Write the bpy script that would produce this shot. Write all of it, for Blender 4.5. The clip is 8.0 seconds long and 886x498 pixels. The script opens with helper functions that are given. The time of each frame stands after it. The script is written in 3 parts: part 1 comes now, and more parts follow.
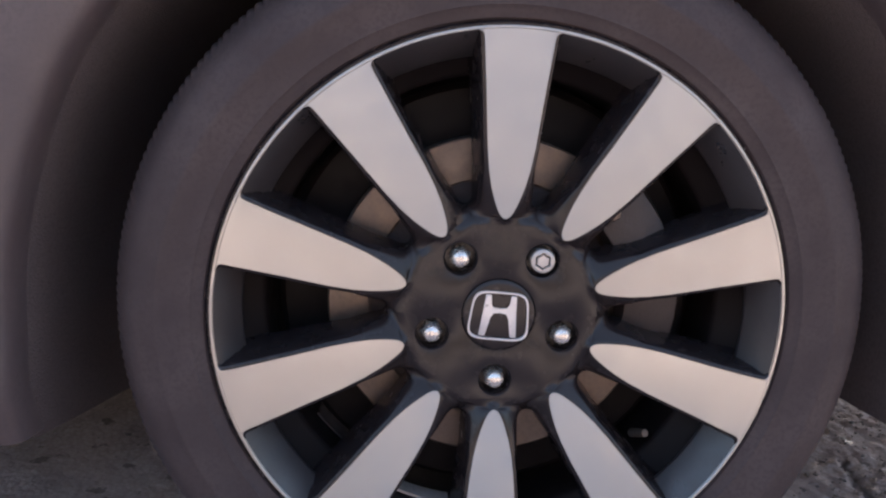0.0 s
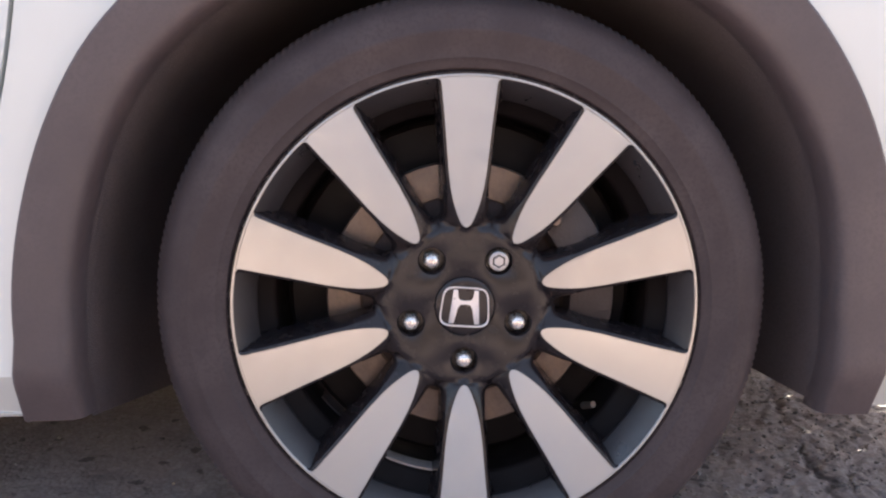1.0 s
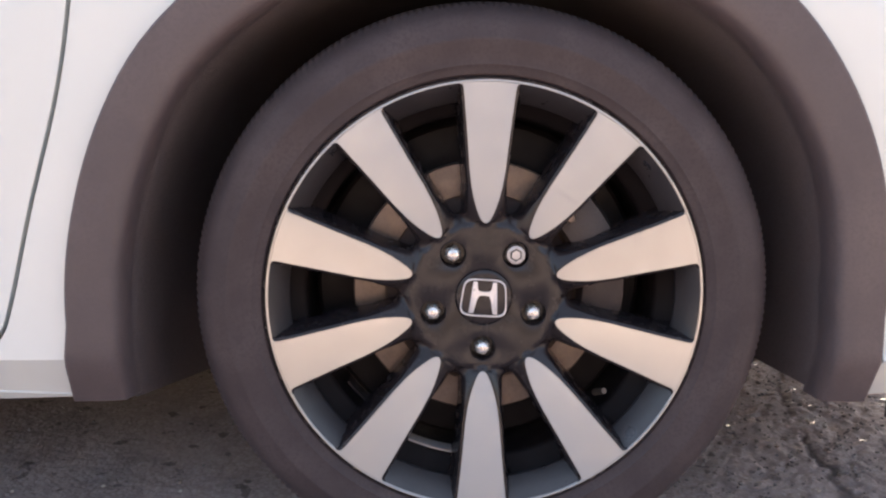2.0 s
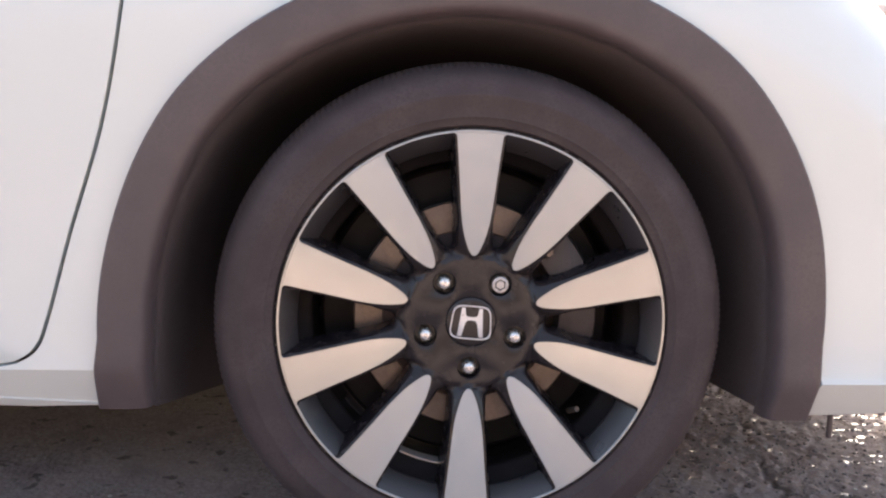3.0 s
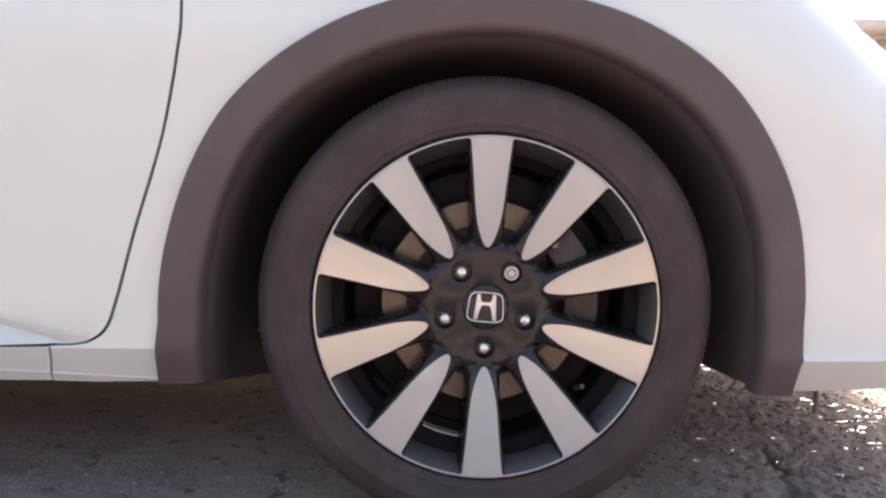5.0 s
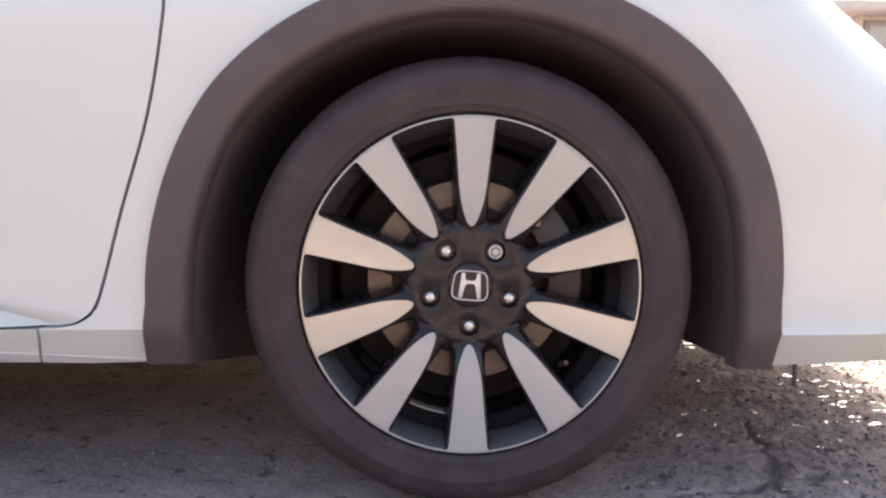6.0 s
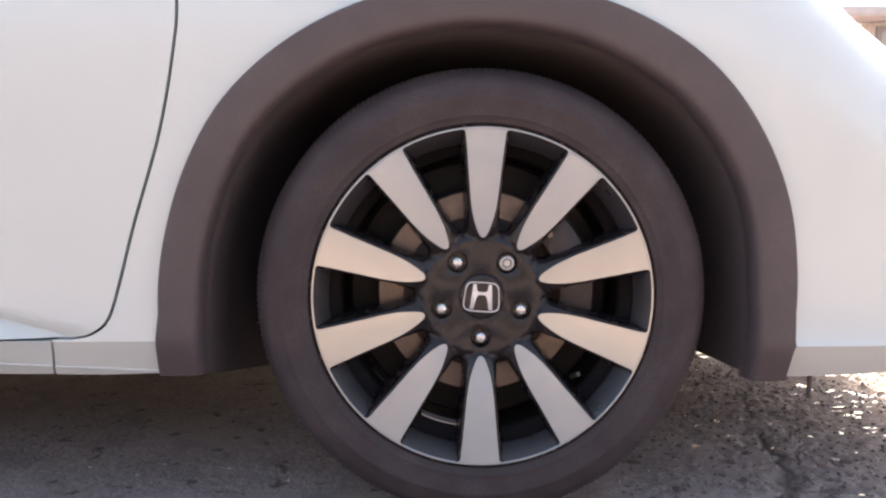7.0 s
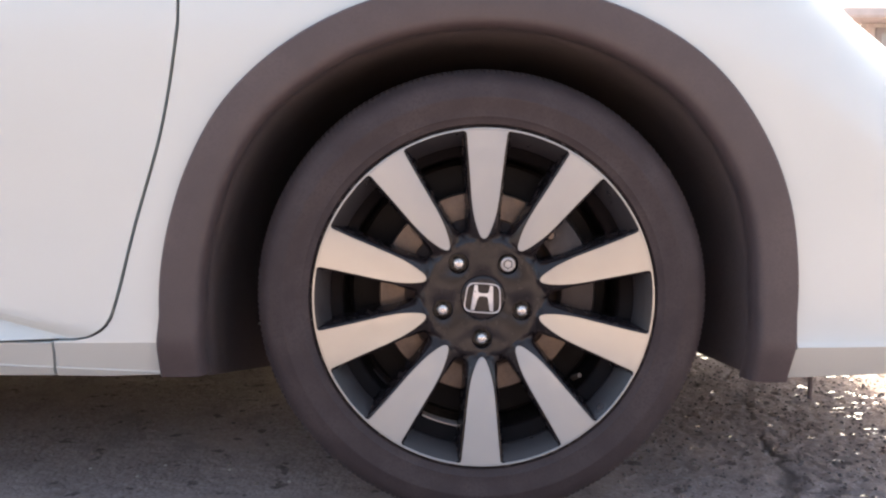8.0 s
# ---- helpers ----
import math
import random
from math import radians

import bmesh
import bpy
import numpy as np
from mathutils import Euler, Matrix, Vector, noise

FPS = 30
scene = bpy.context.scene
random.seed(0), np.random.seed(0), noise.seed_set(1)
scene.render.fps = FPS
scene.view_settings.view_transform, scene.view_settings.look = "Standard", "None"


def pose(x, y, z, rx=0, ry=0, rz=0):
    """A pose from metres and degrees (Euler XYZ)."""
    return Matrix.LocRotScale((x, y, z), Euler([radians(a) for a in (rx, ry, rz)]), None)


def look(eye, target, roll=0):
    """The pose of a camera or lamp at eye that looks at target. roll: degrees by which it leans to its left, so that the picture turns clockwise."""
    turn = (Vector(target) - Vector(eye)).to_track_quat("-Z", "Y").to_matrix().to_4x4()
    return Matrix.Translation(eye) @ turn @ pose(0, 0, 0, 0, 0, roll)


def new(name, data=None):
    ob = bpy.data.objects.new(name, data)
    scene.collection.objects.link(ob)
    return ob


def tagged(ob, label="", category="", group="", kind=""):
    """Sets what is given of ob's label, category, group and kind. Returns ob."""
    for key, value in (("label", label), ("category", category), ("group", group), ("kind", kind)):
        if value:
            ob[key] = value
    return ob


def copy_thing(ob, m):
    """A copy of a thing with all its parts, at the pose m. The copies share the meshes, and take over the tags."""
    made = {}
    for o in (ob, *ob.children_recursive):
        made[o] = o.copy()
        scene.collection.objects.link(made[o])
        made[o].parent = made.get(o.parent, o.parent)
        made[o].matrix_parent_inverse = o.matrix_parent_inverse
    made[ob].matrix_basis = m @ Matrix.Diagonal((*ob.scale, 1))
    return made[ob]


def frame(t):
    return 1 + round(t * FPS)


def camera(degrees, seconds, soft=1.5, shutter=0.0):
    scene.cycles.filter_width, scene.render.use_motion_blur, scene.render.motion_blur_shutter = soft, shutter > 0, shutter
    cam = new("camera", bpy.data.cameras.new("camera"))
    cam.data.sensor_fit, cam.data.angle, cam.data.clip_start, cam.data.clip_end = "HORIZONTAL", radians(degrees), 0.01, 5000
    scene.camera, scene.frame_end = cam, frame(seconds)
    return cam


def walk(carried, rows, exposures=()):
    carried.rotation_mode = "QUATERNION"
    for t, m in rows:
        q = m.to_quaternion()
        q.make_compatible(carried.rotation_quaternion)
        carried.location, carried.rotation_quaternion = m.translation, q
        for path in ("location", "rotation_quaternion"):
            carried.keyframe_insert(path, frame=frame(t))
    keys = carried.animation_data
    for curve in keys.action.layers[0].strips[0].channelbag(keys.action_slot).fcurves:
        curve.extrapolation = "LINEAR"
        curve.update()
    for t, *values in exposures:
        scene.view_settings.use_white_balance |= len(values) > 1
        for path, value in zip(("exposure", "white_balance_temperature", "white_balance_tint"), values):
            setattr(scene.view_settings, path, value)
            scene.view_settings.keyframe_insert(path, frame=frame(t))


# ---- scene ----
cam = camera(58.6, 8.0, soft=2.2)
EXPOSURE = [(0.0, 2.40, 6750, 2), (1.0, 2.62, 7250, 5), (2.5, 2.68, 7500, 4), (3.5, 2.42, 7450, 4), (8.0, 2.42, 7450, 4)]
PATH = [
    (0, (-0.09, -0.593, 0.503), (0.044, 1.356, 0.072), 1.7),
    (0.5, (-0.072, -0.689, 0.499), (0.042, 1.259, 0.059), 0.7),
    (1, (-0.054, -0.75, 0.501), (0.028, 1.221, 0.169), -0.3),
    (1.2, (-0.062, -0.778, 0.498), (0.005, 1.189, 0.142), 0.2),
    (2.3, (-0.07, -0.818, 0.512), (-0.019, 1.156, 0.199), -0.2),
    (2.5, (-0.08, -0.842, 0.514), (-0.001, 1.139, 0.249), 0.6),
    (3, (-0.086, -0.907, 0.511), (0.021, 1.076, 0.274), 1.3),
    (3.5, (-0.068, -0.985, 0.496), (0.031, 1.003, 0.3), 1.7),
    (4, (-0.078, -1.014, 0.496), (-0.042, 0.975, 0.288), 1.4),
    (5.3, (-0.077, -1.031, 0.485), (-0.039, 0.961, 0.305), 0.6),
    (5.5, (-0.076, -1.034, 0.493), (-0.041, 0.952, 0.257), 0.7),
    (6, (-0.07, -1.041, 0.48), (-0.009, 0.945, 0.259), 0.2),
    (6.5, (-0.072, -1.04, 0.487), (-0.03, 0.949, 0.28), 0.0),
    (7, (-0.071, -1.04, 0.485), (-0.037, 0.95, 0.283), 0.0),
    (7.5, (-0.074, -1.041, 0.485), (-0.041, 0.949, 0.286), -0.0),
    (8, (-0.073, -1.04, 0.485), (-0.038, 0.949, 0.286), 0.0),
]
walk(cam, [(t, look(eye, target, roll)) for t, eye, target, roll in PATH], EXPOSURE)

# ---- light ----
world = bpy.data.worlds.new("sky")
scene.world = world
world.use_nodes = True
SUN_AZ, SUN_EL = 8.0, 42.0
sky = world.node_tree.nodes.new("ShaderNodeTexSky")
sky.sky_type, sky.sun_disc = "NISHITA", False
sky.sun_elevation, sky.sun_rotation = radians(SUN_EL), radians(SUN_AZ)
sky.air_density, sky.dust_density, sky.ozone_density = 0.7, 5.0, 0.3
world.node_tree.links.new(sky.outputs[0], world.node_tree.nodes["Background"].inputs[0])
world.node_tree.nodes["Background"].inputs[1].default_value = 0.15
sun = new("sun", bpy.data.lights.new("sun", "SUN"))
sun.data.energy, sun.data.angle, sun.data.color = 1.5, radians(0.5), (1.0, 0.93, 0.84)
a, e = radians(SUN_AZ), radians(SUN_EL)
sun.matrix_world = look((math.sin(a) * math.cos(e) * 20, math.cos(a) * math.cos(e) * 20, math.sin(e) * 20), (0, 0, 0))


# ---- materials ----
def material(name, colour, rough=0.5, metal=0.0, vary=0.0, scale=20.0, fine=0.0, fine_scale=300.0, bump=0.0, bump_scale=400.0,
             tone=None, coat=0.0, rough_vary=0.0, spec=0.5):
    """A surface with broad stains towards tone, fine grain, uneven gloss and fine relief."""
    m = bpy.data.materials.new(name)
    m.use_nodes = True
    t = m.node_tree
    b = t.nodes["Principled BSDF"]
    b.inputs["Roughness"].default_value, b.inputs["Metallic"].default_value = rough, metal
    b.inputs["Coat Weight"].default_value, b.inputs["Coat Roughness"].default_value = coat, 0.05
    b.inputs["Specular IOR Level"].default_value = spec
    at = t.nodes.new("ShaderNodeTexCoord").outputs["Object"]

    def noise_at(size, detail=5.0):
        n = t.nodes.new("ShaderNodeTexNoise")
        n.inputs["Scale"].default_value, n.inputs["Detail"].default_value = size, detail
        t.links.new(at, n.inputs["Vector"])
        return n.outputs["Fac"]

    def ramp(fac, lo, hi, v0, v1):
        r = t.nodes.new("ShaderNodeMapRange")
        for k, v in zip(("From Min", "From Max", "To Min", "To Max"), (lo, hi, v0, v1)):
            r.inputs[k].default_value = v
        t.links.new(fac, r.inputs["Value"])
        return r.outputs[0]

    def blend(fac, c1, c2):
        x = t.nodes.new("ShaderNodeMix")
        x.data_type = "RGBA"
        t.links.new(fac, x.inputs[0])
        for k, c in ((6, c1), (7, c2)):
            if isinstance(c, tuple):
                x.inputs[k].default_value = (*c, 1)
            else:
                t.links.new(c, x.inputs[k])
        return x.outputs[2]

    out = tuple(colour)
    if vary:
        tone = tone or tuple(c * 0.6 for c in colour)
        out = blend(ramp(noise_at(scale), 0.4, 0.68, 0, vary), out, tuple(tone))
    if fine:
        low = tuple(c * (1 - fine) for c in colour)
        out = blend(ramp(noise_at(fine_scale, 3), 0.45, 0.65, 0, 0.6), out, low)
    if isinstance(out, tuple):
        b.inputs["Base Color"].default_value = (*out, 1)
    else:
        t.links.new(out, b.inputs["Base Color"])
    if rough_vary:
        t.links.new(ramp(noise_at(scale * 2.3), 0.3, 0.7, rough - rough_vary, rough + rough_vary), b.inputs["Roughness"])
    if bump:
        n = t.nodes.new("ShaderNodeBump")
        n.inputs["Strength"].default_value, n.inputs["Distance"].default_value = bump, 0.002
        t.links.new(noise_at(bump_scale, 4), n.inputs["Height"])
        t.links.new(n.outputs[0], b.inputs["Normal"])
    return m


PAINT = material("white_paint", (0.585, 0.62, 0.612), 0.22, vary=0.3, scale=6, tone=(0.56, 0.588, 0.575), coat=0.3, rough_vary=0.05)
PLASTIC = material("trim_plastic", (0.072, 0.056, 0.060), 0.55, vary=0.5, scale=14, tone=(0.10, 0.078, 0.081), fine=0.08, bump=0.12, bump_scale=900, rough_vary=0.08)
LINER = material("liner_felt", (0.095, 0.074, 0.076), 0.9, vary=0.6, scale=9, tone=(0.118, 0.094, 0.094), fine=0.3, bump=0.5, bump_scale=500)
RUBBER = material("rubber", (0.046, 0.036, 0.039), 0.6, vary=0.6, scale=16, tone=(0.076, 0.061, 0.063), fine=0.1, bump=0.1, bump_scale=600, rough_vary=0.08, spec=0.22)
TREAD = material("tread_rubber", (0.056, 0.044, 0.046), 0.85, vary=0.6, scale=40, tone=(0.08, 0.064, 0.063), bump=0.4, bump_scale=500, spec=0.2)
BLACK = material("gloss_black", (0.016, 0.0125, 0.014), 0.24, vary=0.5, scale=30, tone=(0.030, 0.024, 0.025), coat=0.0, rough_vary=0.08, bump=0.03, bump_scale=1500, spec=0.36)
DULL = material("dull_black", (0.010, 0.008, 0.0088), 0.55, vary=0.5, scale=24, tone=(0.015, 0.012, 0.0125), rough_vary=0.1, bump=0.1, bump_scale=800, spec=0.15)
BARREL = material("barrel_paint", (0.024, 0.022, 0.0255), 0.36, vary=0.6, scale=22, tone=(0.034, 0.030, 0.033), fine=0.15, rough_vary=0.1, bump=0.08, bump_scale=800, spec=0.8)
CHROME = material("nut_chrome", (0.80, 0.77, 0.75), 0.26, 0.75, vary=0.6, scale=120, tone=(0.42, 0.36, 0.33), rough_vary=0.12)
NUT_STEEL = material("nut_steel", (0.50, 0.47, 0.46), 0.42, 0.4, vary=0.5, scale=150, rough_vary=0.1)
SILVER = material("emblem_silver", (0.72, 0.70, 0.71), 0.35, 0.4, vary=0.3, scale=80, rough_vary=0.08)
STEEL = material("disc_steel", (0.17, 0.136, 0.121), 0.45, 0.6, vary=0.7, scale=35, tone=(0.20, 0.145, 0.11), fine=0.2, rough_vary=0.1)
CAST = material("cast_iron", (0.048, 0.034, 0.037), 0.7, 0.0, vary=0.6, scale=40, tone=(0.07, 0.052, 0.05), bump=0.6, bump_scale=300)
SHELL = material("shell_paint", (0.70, 0.70, 0.71), 0.35, vary=0.2, scale=5)
UNDER = material("underbody", (0.05, 0.045, 0.045), 0.85, vary=0.6, scale=12, tone=(0.09, 0.075, 0.065), bump=0.4, bump_scale=200)
ROOF = material("roof_tile", (0.60, 0.52, 0.49), 0.85, vary=0.6, scale=4, tone=(0.50, 0.43, 0.40), fine=0.3, fine_scale=30)
PLASTER = material("cream_render", (0.74, 0.70, 0.66), 0.9, vary=0.4, scale=1.5, tone=(0.66, 0.62, 0.58), bump=0.3, bump_scale=120)
UNSEEN_WALL = material("unseen_wall", (0.13, 0.105, 0.095), 0.9, vary=0.5, scale=1.5, tone=(0.10, 0.08, 0.072), bump=0.3, bump_scale=60)
GUTTER = material("gutter_plastic", (0.60, 0.52, 0.49), 0.5, vary=0.3, scale=8)
FRAME = material("window_frame", (0.34, 0.30, 0.29), 0.5, vary=0.3, scale=8)
GLASS = material("window_glass", (0.42, 0.40, 0.39), 0.08, vary=0.5, scale=3, tone=(0.30, 0.285, 0.28))

# machined aluminium: fine circular tool marks about the axle
MACHINED = material("machined_alloy", (0.485, 0.495, 0.50), 0.40, 0.97, vary=0.35, scale=25, tone=(0.53, 0.522, 0.505), rough_vary=0.04)
_t = MACHINED.node_tree
_b = _t.nodes["Principled BSDF"]
_b.inputs["Anisotropic"].default_value = 0.97
_b.inputs["Anisotropic Rotation"].default_value = 0.25
_co = _t.nodes.new("ShaderNodeTexCoord")
_cross = _t.nodes.new("ShaderNodeVectorMath")
_cross.operation = "CROSS_PRODUCT"
_cross.inputs[1].default_value = (0, 1, 0)
_to = _t.nodes.new("ShaderNodeVectorTransform")
_to.vector_type, _to.convert_from, _to.convert_to = "VECTOR", "OBJECT", "WORLD"
_t.links.new(_co.outputs["Object"], _cross.inputs[0])
_t.links.new(_cross.outputs[0], _to.inputs[0])
_t.links.new(_to.outputs[0], _b.inputs["Tangent"])


def asphalt():
    """Old, damp asphalt: dark binder, paler chippings, dry dusty patches and thin wet films."""
    m = bpy.data.materials.new("asphalt")
    m.use_nodes = True
    t = m.node_tree
    b = t.nodes["Principled BSDF"]
    at = t.nodes.new("ShaderNodeTexCoord").outputs["Object"]

    def tex(kind, size, detail=5.0):
        n = t.nodes.new(kind)
        n.inputs["Scale"].default_value = size
        if kind == "ShaderNodeTexNoise":
            n.inputs["Detail"].default_value = detail
        t.links.new(at, n.inputs["Vector"])
        return n

    def ramp(fac, lo, hi, v0, v1):
        r = t.nodes.new("ShaderNodeMapRange")
        for k, v in zip(("From Min", "From Max", "To Min", "To Max"), (lo, hi, v0, v1)):
            r.inputs[k].default_value = v
        t.links.new(fac, r.inputs["Value"])
        return r.outputs[0]

    def blend(fac, c1, c2):
        x = t.nodes.new("ShaderNodeMix")
        x.data_type = "RGBA"
        t.links.new(fac, x.inputs[0])
        for k, c in ((6, c1), (7, c2)):
            if isinstance(c, tuple):
                x.inputs[k].default_value = (*c, 1)
            else:
                t.links.new(c, x.inputs[k])
        return x.outputs[2]

    # all tones lifted above bare asphalt, standing in for lens haze
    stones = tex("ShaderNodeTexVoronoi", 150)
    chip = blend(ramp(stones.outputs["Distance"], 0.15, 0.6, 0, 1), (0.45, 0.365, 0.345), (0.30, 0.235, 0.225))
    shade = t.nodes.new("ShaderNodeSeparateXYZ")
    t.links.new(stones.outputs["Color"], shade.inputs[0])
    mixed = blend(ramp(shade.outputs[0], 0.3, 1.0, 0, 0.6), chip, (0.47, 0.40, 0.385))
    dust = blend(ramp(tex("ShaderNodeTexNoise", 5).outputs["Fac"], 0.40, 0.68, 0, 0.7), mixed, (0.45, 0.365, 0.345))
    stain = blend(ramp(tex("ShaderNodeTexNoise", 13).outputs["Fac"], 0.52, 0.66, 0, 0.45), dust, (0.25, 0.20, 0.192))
    # dark crumbled spots where the surface has broken away
    spots = tex("ShaderNodeTexNoise", 27, 4)
    broken = blend(ramp(spots.outputs["Fac"], 0.635, 0.665, 0, 0.65), stain, (0.085, 0.066, 0.064))
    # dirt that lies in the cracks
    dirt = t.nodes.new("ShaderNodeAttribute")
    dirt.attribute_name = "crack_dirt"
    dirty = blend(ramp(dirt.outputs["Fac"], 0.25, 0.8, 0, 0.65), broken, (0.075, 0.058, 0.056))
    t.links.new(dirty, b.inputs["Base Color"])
    # thin films of water that stand in the flat spots
    film = t.nodes.new("ShaderNodeAttribute")
    film.attribute_name = "wet_film"
    wet = ramp(film.outputs["Fac"], 0.35, 0.7, 0.0, 1.0)
    t.links.new(ramp(wet, 0, 1, 0.85, 0.07), b.inputs["Roughness"])
    t.links.new(ramp(wet, 0, 1, 0.1, 0.8), b.inputs["Specular IOR Level"])
    t.links.new(wet, b.inputs["Coat Weight"])
    b.inputs["Coat Roughness"].default_value = 0.05
    n1, n2 = t.nodes.new("ShaderNodeBump"), t.nodes.new("ShaderNodeBump")
    n1.inputs["Distance"].default_value, n2.inputs["Distance"].default_value = 0.005, 0.002
    n1.invert = True
    t.links.new(ramp(wet, 0, 1, 0.26, 0.08), n1.inputs["Strength"])
    t.links.new(ramp(wet, 0, 1, 0.5, 0.1), n2.inputs["Strength"])
    t.links.new(stones.outputs["Distance"], n1.inputs["Height"])
    t.links.new(tex("ShaderNodeTexNoise", 420, 4).outputs["Fac"], n2.inputs["Height"])
    t.links.new(n1.outputs[0], n2.inputs["Normal"])
    t.links.new(n2.outputs[0], b.inputs["Normal"])
    return m


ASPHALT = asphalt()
STONE = material("loose_stone", (0.25, 0.205, 0.195), 0.65, vary=0.7, scale=60, tone=(0.06, 0.05, 0.045), rough_vary=0.25, bump=0.5)


# ---- mesh helpers ----
def part(name, bm, mat, parent=None, label="", angle=35, smooth=True):
    """Links a bmesh as one mesh object under a thing or a part."""
    me = bpy.data.meshes.new(name)
    bmesh.ops.recalc_face_normals(bm, faces=bm.faces[:])
    bm.to_mesh(me)
    bm.free()
    me.materials.append(mat)
    if smooth:
        me.shade_smooth()
        me.set_sharp_from_angle(angle=radians(angle))
    ob = new(name, me)
    ob.parent = parent
    if label:
        tagged(ob, label)
    return ob


def again(ob, parent, m):
    """Another piece on the same mesh."""
    o = new(ob.name.split(".")[0], ob.data)
    o.parent = parent
    o.matrix_basis = m
    return o


def revolve(profile, n, closed=False, start=0.0, turn=360.0):
    """A surface turned about the y axis from (radius, y) pairs; angle 0 is up, growing towards +x."""
    bm = bmesh.new()
    full = turn >= 360
    rings = []
    for i in range(n if full else n + 1):
        w = radians(start + turn * i / n)
        rings.append([bm.verts.new((r * math.sin(w), y, r * math.cos(w))) for r, y in profile])
    for i in range(n):
        p, q = rings[i], rings[(i + 1) % len(rings)]
        for k in range(len(profile) if closed else len(profile) - 1):
            j = (k + 1) % len(profile)
            bm.faces.new((p[k], p[j], q[j], q[k]))
    bmesh.ops.remove_doubles(bm, verts=bm.verts[:], dist=1e-5)
    return bm


def box(bm, x0, x1, y0, y1, z0, z1, bevel=0.0):
    r = bmesh.ops.create_cube(bm, size=1.0)
    for v in r["verts"]:
        v.co = Vector((x0 + (v.co.x + 0.5) * (x1 - x0), y0 + (v.co.y + 0.5) * (y1 - y0), z0 + (v.co.z + 0.5) * (z1 - z0)))
    if bevel:
        es = list({e for v in r["verts"] for e in v.link_edges})
        bmesh.ops.bevel(bm, geom=es, offset=bevel, segments=2, affect="EDGES")
    return bm


def curve(points, steps=8):
    """A smooth line through a few control points."""
    p = [Vector(q) for q in points]
    p = [2 * p[0] - p[1]] + p + [2 * p[-1] - p[-2]]
    out = []
    for i in range(1, len(p) - 2):
        a, b, c, d = p[i - 1:i + 3]
        for k in range(steps):
            u = k / steps
            out.append(0.5 * (2 * b + (c - a) * u + (2 * a - 5 * b + 4 * c - d) * u * u + (3 * b - a - 3 * c + d) * u ** 3))
    return out + [p[-2]]


HUB = Vector((0, 0, 0.3115))
AXLE_TURN = 0.8
car = tagged(new("car"), "white hatchback car with black wheel arch trim, parked on asphalt", "car")

# ---- the body side ----
# the flank stands about 3 cm proud of the wheel's rim
PROUD = Matrix.Translation((-0.0023, -0.032, 0.0148)) @ Matrix.Diagonal((0.9694, 1, 0.9694, 1))


def body_part(name, bm, mat, label="", angle=35):
    """A part of the car's body, on its flank."""
    bm.transform(PROUD)
    return part(name, bm, mat, car, label, angle)


ARCH_Z = 0.292


def skirt(x):
    """The height of the crease above the sill and the bumper's foot."""
    return 0.2535 if x < 0 else 0.245



ARCH = ((0, 0.4262), (10, 0.4305), (20, 0.4378), (32, 0.4442), (47, 0.4490), (62, 0.4446), (76, 0.4392), (90, 0.4366), (105, 0.4378),
        (120, 0.4412), (132, 0.4440), (141, 0.4448), (151, 0.4408), (163, 0.4362), (180, 0.4348))


def arch_outer(w):
    """The radius of the arch trim's outer edge at angle w (0 is +x, pi/2 up)."""
    d = min(180, max(0, math.degrees(w)))
    for k in range(len(ARCH) - 1):
        (a0, r0), (a1, r1) = ARCH[k:k + 2]
        if d <= a1:
            # eased by the slopes of the neighbouring stretches
            ap, rp = ARCH[max(0, k - 1)]
            an, rn = ARCH[min(len(ARCH) - 1, k + 2)]
            m0, m1 = (r1 - rp) / (a1 - ap) * (a1 - a0), (rn - r0) / (an - a0) * (a1 - a0)
            u = (d - a0) / (a1 - a0)
            return (2 * u ** 3 - 3 * u * u + 1) * r0 + (u ** 3 - 2 * u * u + u) * m0 + (3 * u * u - 2 * u ** 3) * r1 + (u ** 3 - u * u) * m1
    return ARCH[-1][1]


def arch_inner(w):
    return arch_outer(w) - 0.057 - 0.004 * math.exp(-((w - radians(48)) / 0.35) ** 2)


def arch_path(n=72):
    """Stations along the arch from the lower left over the top to the lower right: outer and inner (x, z)."""
    rows = []
    for k in range(9):
        z = 0.2025 + (ARCH_Z - 0.2025) * k / 8
        low = max(0, skirt(-1) - z)
        out = 0.0052 * min(1, (ARCH_Z - z) / (ARCH_Z - skirt(-1)))
        rows.append(((-arch_outer(math.pi) - out - 0.06 * low, z), (-arch_inner(math.pi) - out * 0.6, z)))
    for k in range(1, n):
        w = math.pi * (1 - k / n)
        ro, ri = arch_outer(w), arch_inner(w)
        rows.append(((ro * math.cos(w), ARCH_Z + ro * math.sin(w)), (ri * math.cos(w), ARCH_Z + ri * math.sin(w))))
    for k in range(9):
        z = ARCH_Z - (ARCH_Z - 0.191) * k / 8
        low = max(0, skirt(1) - z)
        rows.append(((arch_outer(0) + 0.03 * min(ARCH_Z - z, ARCH_Z - skirt(1)) - 0.03 * low, z), (arch_inner(0) + 0.003, z)))
    return rows


def shoulder(x):
    """The height at which the flank rolls over into the top."""
    if x < 0.2:
        return 0.975
    return 0.975 - 0.225 * min(1, (x - 0.2) / 0.345) ** 1.5 - max(0, x - 0.545) * 0.74


